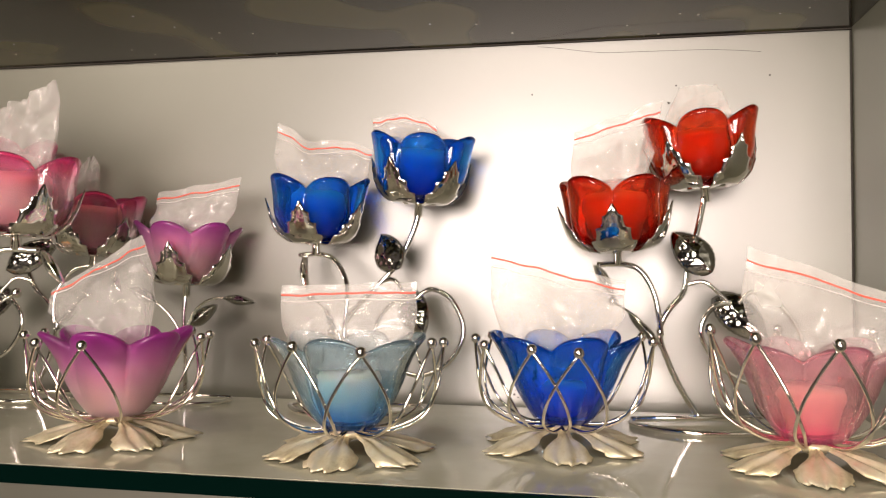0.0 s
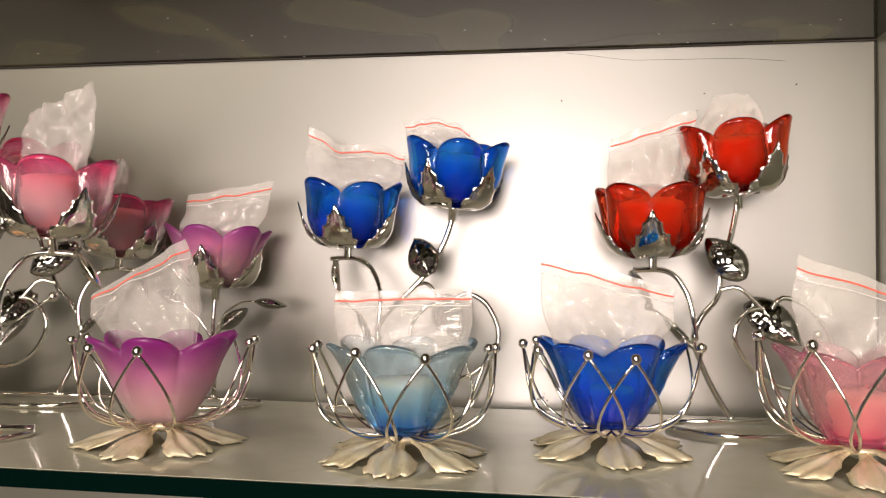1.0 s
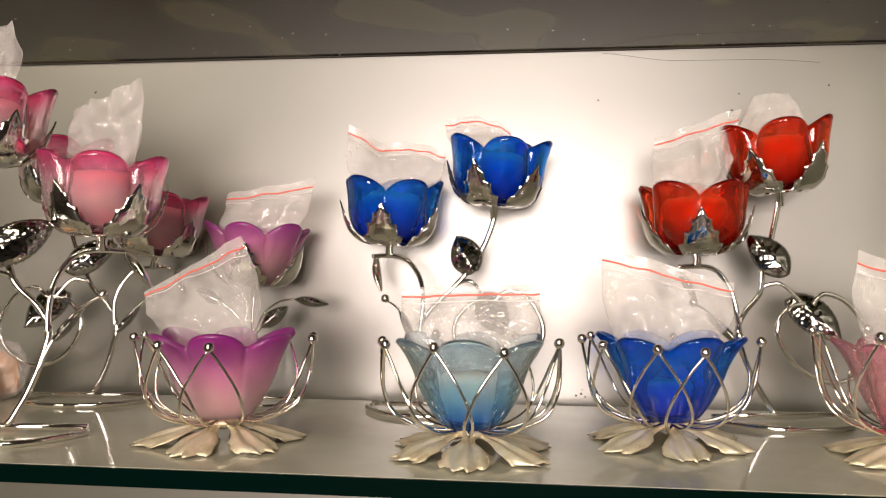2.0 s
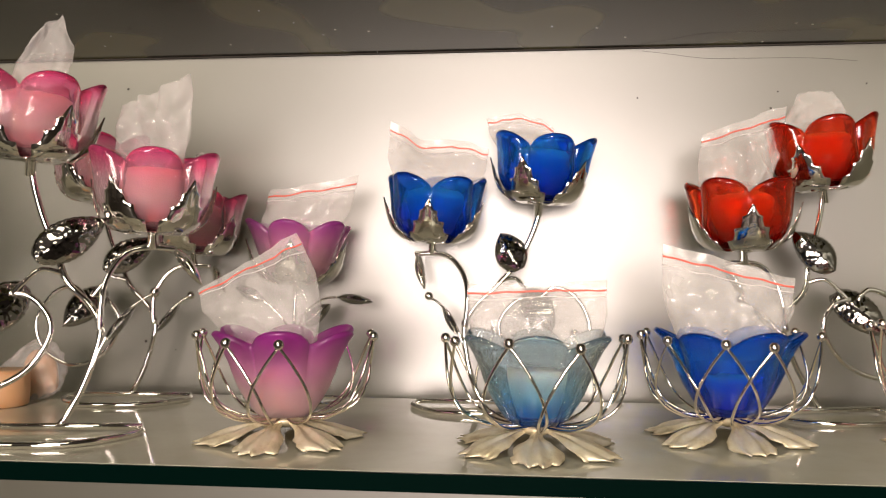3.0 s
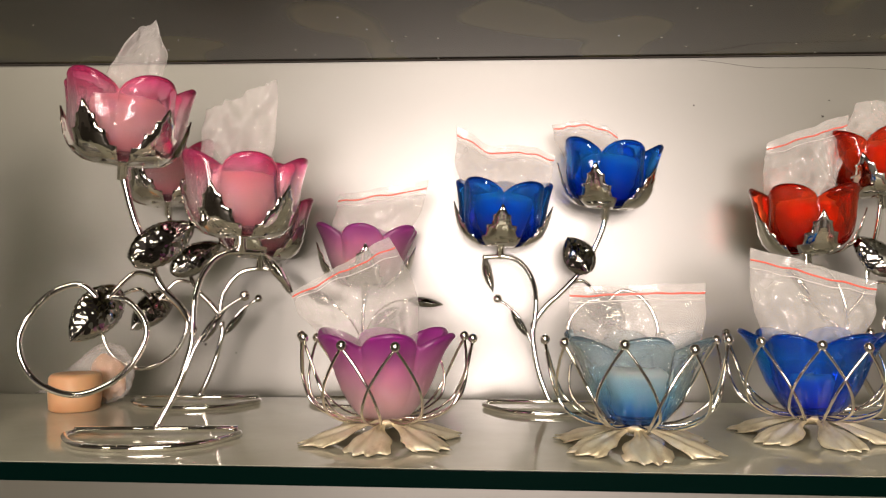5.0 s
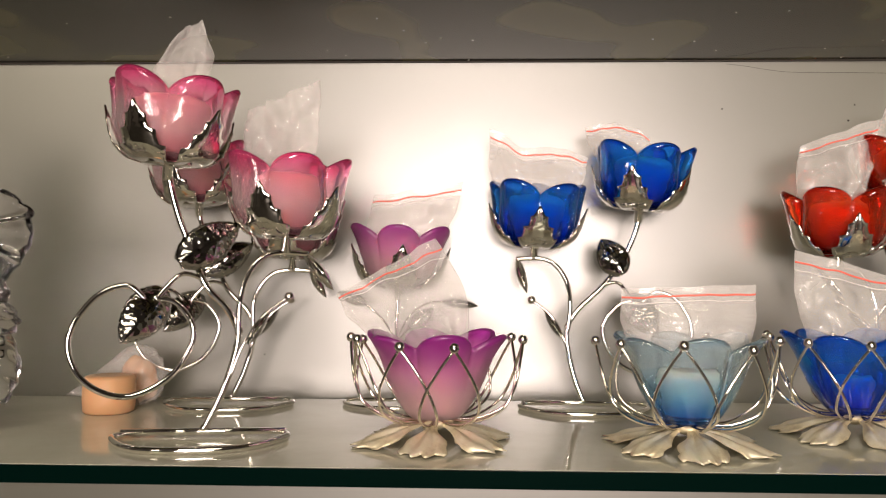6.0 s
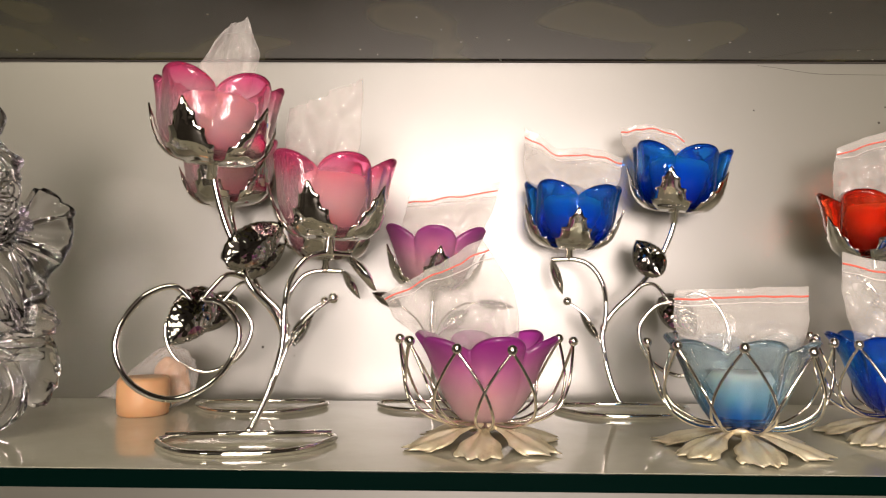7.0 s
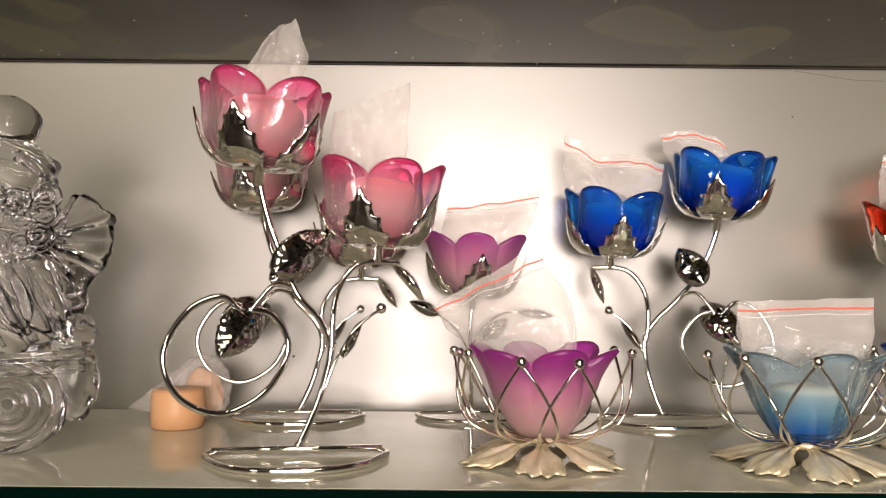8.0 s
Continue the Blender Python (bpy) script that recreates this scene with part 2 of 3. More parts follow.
tagged(part("wall_left", box(LEFT_X - 0.019, LEFT_X - 0.001, 0.40, WALL_Y + 0.018, -0.45, CEIL_Z + 0.4), LAMINATE, smooth=False), "white laminate side panel of the display cabinet", "wall", kind="structure")
tagged(part("trim", box(RIGHT_X - 0.0012, RIGHT_X + 0.0004, WALL_Y - 0.0008, WALL_Y + 0.001, 0.001, CEIL_Z - 0.002), SEAM, smooth=False), "dark open joint between two cabinet panels", "joint", kind="structure")
shelf = tagged(part("floor", box(LEFT_X, RIGHT_X, SHELF_FRONT + 0.003, 0.785, -0.012, 0.0, 0.0006), SHELF_TOP, smooth=False), "grey glossy glass shelf with faint mirror reflections", "shelf", kind="structure")
part("front_edge", box(LEFT_X, RIGHT_X, SHELF_FRONT, SHELF_FRONT + 0.0026, -0.012, -0.0002, 0.0004), GLASS_EDGE, shelf, "dark green polished glass edge", smooth=False)
ceiling = tagged(part("ceiling", box(LEFT_X, RIGHT_X, SHELF_FRONT - 0.03, WALL_Y - 0.001, CEIL_Z, CEIL_Z + 0.010), CEIL_GLASS, smooth=False), "dark grey glossy underside of the upper glass shelf, with painted-in reflections", "ceiling", kind="structure")
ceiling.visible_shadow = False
tagged(part("trim_seam", box(LEFT_X, RIGHT_X, WALL_Y - 0.003, WALL_Y - 0.0005, CEIL_Z - 0.0018, CEIL_Z - 0.0004), SEAM, smooth=False), "dark gap where the upper shelf meets the back panel", "joint", kind="structure")

# the shop behind the camera, closed and dim
ROOM = mat("dim_shop_paint", (0.045, 0.038, 0.030), 0.8)[0]
DARK = mat("dark_shop_floor", (0.030, 0.026, 0.021), 0.5)[0]
tagged(part("ground", box(-3, 3, -4, 1, -1.15, -1.10), DARK, smooth=False), "dark shop floor", "floor", kind="structure")
tagged(part("wall_shop", box(-3, 3, -4.1, -4.0, -1.1, 1.7), ROOM, smooth=False), "plain far wall of the shop", "wall", kind="structure")
tagged(part("wall_shop_left", box(-3.1, -3.0, -4, 1, -1.1, 1.7), ROOM, smooth=False), "plain side wall of the shop", "wall", kind="structure")
tagged(part("wall_shop_right", box(3.0, 3.1, -4, 1, -1.1, 1.7), ROOM, smooth=False), "plain side wall of the shop", "wall", kind="structure")
tagged(part("wall_behind", box(-3, 3, 0.90, 1.0, -1.1, 1.7), ROOM, smooth=False), "plain shop wall behind the cabinet", "wall", kind="structure")
tagged(part("ceiling_shop", box(-3, 3, -4, 1, 1.7, 1.8), ROOM, smooth=False), "plain shop ceiling", "ceiling", kind="structure")
tagged(part("shelf_lower", box(LEFT_X, RIGHT_X, SHELF_FRONT + 0.003, WALL_Y - 0.001, -0.40, -0.39), SHELF_TOP, smooth=False), "grey lower shelf of the cabinet", "shelf", kind="structure")


# ---- glass flowers ----
def petal_cup(lobes, profile, rim, notch, pinch, wall, curl=0.0, around=150, up=22, uneven=0.0015):
    """A flower-shaped glass bowl of scooped petals. profile: (share of height, radius); rim: height; notch: depth between petals."""
    bm = bmesh.new()
    heights, radii = [a for a, _ in profile], [b for _, b in profile]

    def point(k, v, inset):
        th = 2 * math.pi * k / around
        share = th * lobes / (2 * math.pi)
        span = share % 1 * 2 - 1
        h = rim - notch * abs(span) ** 2.1 - uneven * (int(share) % 2)
        r = float(np.interp(v, heights, radii)) - inset
        r *= 1 - pinch * abs(span) ** 2.6 * min(1, 0.15 + v ** 1.2 * 1.1)
        r += curl * (1 - span * span) * max(0, v - 0.60) ** 2 / 0.16
        return Vector((r * math.cos(th), r * math.sin(th), max(h * v, inset * 0.9)))

    outer = [[bm.verts.new(point(k, i / up, 0)) for k in range(around)] for i in range(up + 1)]
    lip = [[bm.verts.new(point(k, 1, wall * a) + Vector((0, 0, wall * b))) for k in range(around)] for a, b in ((0.10, 0.30), (0.30, 0.48), (0.5, 0.54), (0.7, 0.48), (0.90, 0.30))]
    inner = [[bm.verts.new(point(k, i / up, wall)) for k in range(around)] for i in range(up, 0, -1)]
    rings = outer + lip + inner
    for a, b in zip(rings, rings[1:]):
        for k in range(around):
            bm.faces.new((a[k], a[(k + 1) % around], b[(k + 1) % around], b[k]))
    bm.faces.new(outer[0][::-1])
    bm.faces.new(inner[-1])
    return bm


LOTUS_PROFILE = ((0, 0.0190), (0.06, 0.0230), (0.2, 0.0290), (0.35, 0.0345), (0.55, 0.0400), (0.75, 0.0440), (0.9, 0.0462), (1, 0.0475))
ROSE_PROFILE = ((0, 0.020), (0.05, 0.0275), (0.12, 0.0335), (0.22, 0.0385), (0.35, 0.0425), (0.5, 0.0450), (0.7, 0.0464), (0.85, 0.0464), (1, 0.0450))


def wire_petal(radius_out, ball_z, half):
    """One loop of bent wire from the hub up to a ball and back, standing at angle 0."""
    side = [(0.010, 0.002, 0.0175), (0.031, half * 0.55, 0.0185), (0.050, half * 0.95, 0.029), (0.0595, half * 0.85, 0.046), (0.0640, half * 0.45, 0.063), (radius_out, 0.0008, ball_z)]
    bm = bmesh.new()
    tube(bm, curve([(x, y, z) for x, y, z in side], 7), 0.0011, 7)
    tube(bm, curve([(x, -y, z) for x, y, z in side], 7), 0.0011, 7)
    return bm


def foot_leaf(seed, length=0.066):
    """A flat fan-shaped metal leaf: slim neck, ribbed blade, toothed end."""
    rng = random.Random(seed)
    rows = []
    widths = (0.0035, 0.0038, 0.0042, 0.0050, 0.0075, 0.0115, 0.0145, 0.0160, 0.0168, 0.0172, 0.0165, 0.0145)
    size = rng.uniform(0.93, 1.04)
    for i, w in enumerate(widths):
        s = i / (len(widths) - 1)
        row = []
        for j in range(21):
            c = j / 10 - 1
            jag = rng.uniform(-0.0020, 0.0020) if i > 4 and abs(c) == 1 else 0
            tooth = (0.0075 * abs(math.sin(c * 4.7 + 0.5 * seed)) + (0.0022 if j % 3 == 1 else 0)) * max(0, s - 0.72) / 0.28
            x = 0.006 + (length * size - 0.006) * s - abs(c) ** 2.2 * 0.012 * s - tooth
            rib = 0.0010 * math.cos(c * 9.4) + 0.0022 * (1 - abs(c)) + 0.0012 * noise.noise(Vector((c * 2.5, s * 4, seed * 3.1)))
            z = 0.0150 * (1 - s) ** 1.6 + 0.0012 + 0.0022 * math.sin(math.pi * s) + rib * math.sin(math.pi * min(1, s * 0.85 + 0.05))
            row.append(Vector((x, c * w + jag, max(z, 0.0007))))
        rows.append(row)
    return sheet(rows, 0.0008)


def lotus_holder(x, y, angles, glass, label, candle_mat, turn=0.0, leaf_turn=0.0, rise=1.0, wax=1.0):
    root = tagged(new("candle_holder"), label, "candle holder", "lotus candle holders")
    root.location = (x, y, 0)
    cup = part("glass_cup", petal_cup(6, LOTUS_PROFILE, 0.063, 0.0105, 0.16, 0.0050, 0.0085), glass, root)
    cup.location, cup.rotation_euler = (0, 0, 0.0195), (0, 0, radians(turn))
    hub = bmesh.new()
    lathe(hub, [(0.003, 0.010), (0.012, 0.0135), (0.014, 0.016), (0.012, 0.0185), (0.004, 0.0192)], 24)
    part("hub", hub, CHAMPAGNE, root)
    loop = ball_mesh = None
    rng = random.Random(int(turn) + 7)
    for k, angle in enumerate(angles):
        if loop is None:
            loop = part("wire_petal", wire_petal(0.0668, 0.076, 0.022), WIRE, root)
            ob = loop
            b = part("ball", ball(bmesh.new(), (0, 0, 0), 0.0037), BALL, ob)
            ball_mesh = b.data
        else:
            ob = new("wire_petal", loop.data)
            ob.parent = root
            b = new("ball", ball_mesh)
            b.parent = ob
        b.location = (0.0669, 0, 0.0785)
        ob.rotation_euler = (0, rng.uniform(-0.04, 0.04), radians(angle))
        ob.scale = (1, 1, rise)
    for k in range(6):
        leaf = part("leaf", foot_leaf(k + int(turn)), CHAMPAGNE, root)
        leaf.rotation_euler = (0, 0, radians(leaf_turn + 60 * k))
    c = bmesh.new()
    lathe(c, [(0.0115, 0.0255), (0.0150 * wax, 0.0265), (0.0215 * wax, 0.050 * wax ** 0.5), (0.0200 * wax, 0.0545 * wax ** 0.5), (0.003, 0.0550 * wax ** 0.5)], 28)
    part("wax_candle", c, candle_mat, root)
    return root


# sepal outline: share of length and half width
SEPAL = ((0.0, 0.0120), (0.14, 0.0150), (0.28, 0.0178), (0.40, 0.0196), (0.42, 0.0152), (0.54, 0.0140), (0.64, 0.0146), (0.66, 0.0098), (0.76, 0.0082), (0.83, 0.0084), (0.85, 0.0052), (1.0, 0.0003))


def sepal_mesh():
    """One toothed sepal: flat at its root, cupped round the glass, its tip bent away."""
    rows = []
    for s, w in SEPAL:
        z = 0.0008 + 0.041 * s ** 1.5
        r = float(np.interp(z, (0.0, 0.0015, 0.005, 0.012, 0.022, 0.034, 0.045), (0.020, 0.0275, 0.0335, 0.0400, 0.0445, 0.0478, 0.0510)))
        r = min(r, 0.021 + 0.085 * s)
        row = []
        for j in range(9):
            c = j / 4 - 1
            rr = r + 0.0016 * math.cos(c * 1.6) - 0.0007 * math.exp(-(c / 0.16) ** 2) + 0.0010 * abs(c) * s
            row.append(Vector((rr * math.cos(c * w / r), rr * math.sin(c * w / r), z - 0.0015 * abs(c) * (1 - s))))
        rows.append(row)
    return sheet(rows, 0.0008)


FLARE_PROFILE = ((0, 0.018), (0.08, 0.026), (0.25, 0.0335), (0.5, 0.0400), (0.75, 0.0450), (1, 0.0490))


def rose(root, place, tilt, glass, turn, wax_mat, flared=False, glass_turn=0.0):
    """A glass rose in its chrome calyx, as parts of a stand."""
    m = Matrix.Translation(place) @ pose(0, 0, 0, tilt[0]) @ pose(0, 0, 0, 0, tilt[1]) @ pose(0, 0, 0, 0, 0, turn)
    shape = petal_cup(6, FLARE_PROFILE, 0.057, 0.012, 0.16, 0.0045, 0.004) if flared else petal_cup(5, ROSE_PROFILE, 0.0605, 0.0125, 0.20, 0.0065, 0.0060)
    cup = part("glass_rose", shape, glass, root)
    cup.matrix_local = m @ pose(0, 0, 0.003, 0, 0, glass_turn)
    base = bmesh.new()
    lathe(base, [(0.0040, -0.012), (0.0042, -0.0012), (0.018, -0.0010), (0.0235, 0.0003), (0.0228, 0.0018), (0.004, 0.0016)], 30)
    cal = part("calyx", base, CHROME, root)
    cal.matrix_local = m
    first = None
    for k in range(5):
        if first is None:
            first = ob = part("sepal", sepal_mesh(), SEPAL_CHROME, cal)
        else:
            ob = new("sepal", first.data)
            ob.parent = cal
        ob.rotation_euler = (0, 0, radians(72 * k))
    c = bmesh.new()
    lathe(c, [(0.012, 0.0105), (0.019, 0.013), (0.0285, 0.034), (0.0298, 0.043), (0.0285, 0.0480), (0.0230, 0.0515), (0.012, 0.0530), (0.002, 0.0532)], 28)
    w = part("wax_candle", c, wax_mat, root)
    w.matrix_local = m


def stem_leaf(base, tip, width, seed, bend=0.004, toward=-1):
    """A veined leaf between two points of the stand's plane, slightly cupped."""
    a, b = Vector(base), Vector(tip)
    d, rows = b - a, []
    across = d.normalized().cross(Vector((0, 1, 0)))
    rng = random.Random(seed)
    for i in range(23):
        s = i / 22
        w = width / 2 * (math.sin(math.pi * min(1, s * 0.97 + 0.03) ** 0.85) ** 0.70)
        row = []
        for j in range(13):
            c = j / 6 - 1
            jag = 1 + (0.03 if i % 2 == 1 else -0.03) * (abs(c) == 1)
            vein = 0.00022 * math.sin(s * 40 - abs(c) * 6) * (1 - c * c) + 0.0010 * math.exp(-(c / 0.10) ** 2) + 0.00012 * rng.uniform(-1, 1)
            row.append(a + d * s + Vector((0, 0.50 * (a + d * s - (a + b) / 2).z, 0)) + across * (c * w * jag) + Vector((0, toward * (bend * math.sin(math.pi * s) - 0.005 * c * c + vein), 0)))
        rows.append(row)
    return sheet(rows, 0.0006)


def rose_stand(x, y, yaw, flip, scale, glass, label, wax_mat, tilts=((0, 0), (0, 0)), turns=(0, 30), lean=(0.0, 0.0), foot_turn=0.0, tall_at=None, low_at=None, leaf_tip=(0.011, 0.164), drop=(0.080, 0.112), glass_turn=0.0):
    """Two glass roses on a bent chrome stem over a D-shaped foot. flip mirrors the stem."""
    root = tagged(new("rose_stand"), label, "candle stand", "two-flower candle stands")
    root.location, root.rotation_euler, root.scale = (x, y, 0), (0, 0, radians(yaw)), (scale, scale, scale)
    f = -1 if flip else 1

    def q(u, z, d=0.0):
        return (f * u + lean[0] * z, d + lean[1] * z, z)

    R = 0.0026
    bm = bmesh.new()
    tube(bm, curve([q(-0.061, 0.0045), q(0.061, 0.0045)], 2), R)
    tube(bm, curve([q(-0.060, 0.003, -0.001), q(-0.063, 0.0026, -0.014), q(-0.045, 0.0026, -0.045), q(-0.02, 0.0026, -0.059), q(0.02, 0.0026, -0.059), q(0.045, 0.0026, -0.045), q(0.063, 0.0026, -0.014), q(0.060, 0.003, -0.001)], 8), R)
    part("foot_ring", bm, CHROME, root).rotation_euler = (0, 0, radians(foot_turn))
    home = (Matrix.Translation((x, y, 0)) @ pose(0, 0, 0, 0, 0, yaw) @ Matrix.Scale(scale, 4)).inverted()
    tall, low = home @ Vector(tall_at), home @ Vector(low_at)

    def near(end, du, dz, first, pull):
        """A stem point that follows the flower it leads to."""
        return Vector(first).lerp(end + Vector((f * du, 0, dz)), pull)

    bm = bmesh.new()
    tube(bm, curve([q(0, 0.006), q(0.010, 0.03), q(0.0165, 0.055), q(0.0185, 0.078), q(0.008, 0.097), q(-0.010, 0.115), near(tall, 0.022, -0.060, q(-0.025, 0.134), 0.5), near(tall, 0.010, -0.038, q(-0.037, 0.155), 0.75), near(tall, 0.002, -0.016, tall, 1.0), tall], 7), 0.0027)
    ball(bm, q(0.0, 0.007), 0.0032)
    part("stem", bm, CHROME, root)
    bm = bmesh.new()
    hook = low + Vector((f * 0.018, -0.001, -0.0120))
    tube(bm, curve([q(0.018, 0.076, -0.004), q(0.0165, 0.10, -0.005), near(low, -0.034, -0.036, q(0.021, 0.122, -0.006), 0.5), near(low, -0.022, -0.018, q(0.033, 0.139, -0.006), 0.8), low + Vector((f * -0.006, 0, -0.0115)), hook], 7), 0.0024)
    ball(bm, q(0.0185, 0.080, -0.003), 0.0034)
    part("branch", bm, CHROME, root)
    part("leaf", stem_leaf(hook, q(drop[0], drop[1], hook.y - 0.004), 0.009, 3, 0.007), CHROME, root)
    bm = bmesh.new()
    tube(bm, curve([q(0.0155, 0.046, -0.003), q(0.021, 0.066, -0.005), q(0.033, 0.088, -0.006), q(0.046, 0.100, -0.006), q(0.053, 0.104, -0.006)], 6), 0.0012)
    twig = part("twig", bm, CHROME, root)
    part("ball", ball(bmesh.new(), q(0.055, 0.106, -0.006), 0.0042), BALL, twig)
    part("leaf", stem_leaf(q(0.024, 0.070, -0.008), q(0.042, 0.096, -0.009), 0.008, 5, 0.002), CHROME_LEAF, twig)
    bm = bmesh.new()
    tube(bm, curve([q(-0.014, 0.121, 0.001), q(-0.029, 0.124, -0.003), q(-0.040, 0.113, -0.005), q(-0.046, 0.104, -0.006)], 6), 0.0019)
    ring = [q(-0.048, 0.106, -0.005), q(-0.030, 0.101, -0.006), q(-0.016, 0.078, -0.006), q(-0.029, 0.048, -0.005), q(-0.059, 0.034, -0.004), q(-0.089, 0.047, -0.004), q(-0.102, 0.076, -0.004), q(-0.089, 0.105, -0.004), q(-0.068, 0.115, -0.005), q(-0.054, 0.105, -0.006)]
    tube(bm, curve(ring, 8), 0.0024)
    part("scroll", bm, CHROME, root)
    part("leaf", stem_leaf(q(-0.034, 0.132, -0.006), q(leaf_tip[0], leaf_tip[1], -0.010), 0.031, 11, 0.004), CHROME_LEAF, root)
    part("leaf", stem_leaf(q(-0.039, 0.112, -0.008), q(-0.068, 0.074, -0.010), 0.032, 12, 0.004), CHROME_LEAF, root)
    rose(root, tall, tilts[0], glass, turns[0] - yaw, wax_mat, False, glass_turn)
    rose(root, low, tilts[1], glass, turns[1] - yaw, wax_mat)
    return root


rose_stand(-0.510, 0.577, 28, False, 1.03, PINK, "chrome stand with two clear pink glass rose candle cups", PINK_WAX, ((4, 3), (3, 1)), (43, 42), (0.10, 0.07), -21, (-0.544, 0.583, 0.215), (-0.455, 0.613, 0.158), drop=(0.091, 0.112), glass_turn=25)
rose_stand(-0.540, 0.750, 6, False, 0.98, PINK, "chrome stand with two pink glass roses near the back panel", PINK_WAX, ((0, -3), (0, 3)), (40, 50), (0.04, 0.04), -3, (-0.580, 0.760, 0.200), (-0.482, 0.760, 0.145), drop=(0.091, 0.108))
rose_stand(-0.190, 0.746, -6, True, 0.99, BLUE, "chrome stand with two cobalt blue glass rose candle cups", WHITE_WAX, ((5, 5), (5, 4)), (31, 53), (0.04, 0.06), 8, (-0.133, 0.752, 0.195), (-0.237, 0.757, 0.158), (-0.012, 0.168), (0.060, 0.113))
rose_stand(0.121, 0.735, 8, True, 0.99, RED, "chrome stand with two ruby red glass rose candle cups", WHITE_WAX, ((3, -6), (4, -3)), (15, 49), (-0.20, 0.02), 8, (0.127, 0.741, 0.205), (0.051, 0.726, 0.149), (-0.012, 0.168), (0.053, 0.108))
lotus_holder(-0.328, 0.569, (-109, -77, 2, 27, 64, 150, 178, -150), PURPLE, "frosted purple glass lotus candle holder in gold-toned wire petals", WHITE_WAX, 12, 22, wax=1.1)
lotus_holder(-0.140, 0.557, (-148, -107, -67, -14, 18, 62, 120, 172), AQUA, "pale blue lustre glass lotus candle holder in chrome wire petals", WHITE_WAX, 0, 30, wax=1.12)
lotus_holder(0.008, 0.611, (-142, -106, -80, -12, 25, 78, 150, 178), BLUE, "cobalt blue glass lotus candle holder in chrome wire petals", WHITE_WAX, 20, 35, wax=0.8)
lotus_holder(0.172, 0.580, (-132, -92, -50, -5, 40, 95, 150, 178), PEACH, "pink lustre glass lotus candle holder in chrome wire petals", PINK_WAX, 10, 25, 1.13)


def single_rose_stand(x, y):
    root = tagged(new("rose_stand"), "low chrome stand with one frosted purple glass rose and slim leaves", "candle stand")
    root.location = (x, y, 0)
    bm = bmesh.new()
    tube(bm, curve([(-0.050, 0, 0.0045), (0.050, 0, 0.0045)], 2), 0.0021)
    tube(bm, curve([(-0.049, -0.001, 0.003), (-0.051, -0.012, 0.0026), (-0.035, -0.036, 0.0026), (0, -0.046, 0.0026), (0.035, -0.036, 0.0026), (0.051, -0.012, 0.0026), (0.049, -0.001, 0.003)], 8), 0.0021)
    part("foot_ring", bm, CHROME, root)
    bm = bmesh.new()
    tube(bm, curve([(0, 0, 0.005), (0.001, -0.002, 0.04), (-0.001, -0.003, 0.08), (0.001, -0.003, 0.113)], 6), 0.0023)
    ball(bm, (0, 0, 0.007), 0.0032)
    part("stem", bm, CHROME, root)
    for k, (line, tip, width) in enumerate((
            (((0, -0.003, 0.066), (0.012, -0.008, 0.088), (0.030, -0.012, 0.101), (0.046, -0.014, 0.103)), (0.080, -0.016, 0.099), 0.009),
            (((0, -0.003, 0.062), (0.006, -0.008, 0.070), (0.012, -0.010, 0.076)), (0.036, -0.014, 0.096), 0.015),
            (((0, -0.003, 0.060), (-0.014, -0.006, 0.084), (-0.032, -0.008, 0.100)), (-0.060, -0.010, 0.112), 0.012))):
        bm = bmesh.new()
        tube(bm, curve(line, 6), 0.0012)
        twig = part("twig", bm, CHROME, root)
        part("leaf", stem_leaf(line[-1], tip, width, 20 + k, 0.003), CHROME_LEAF, twig)
    rose(root, (0.001, -0.003, 0.116), (0, 2), PURPLE, 61, WHITE_WAX, True)
    return root


single_rose_stand(-0.374, 0.757)


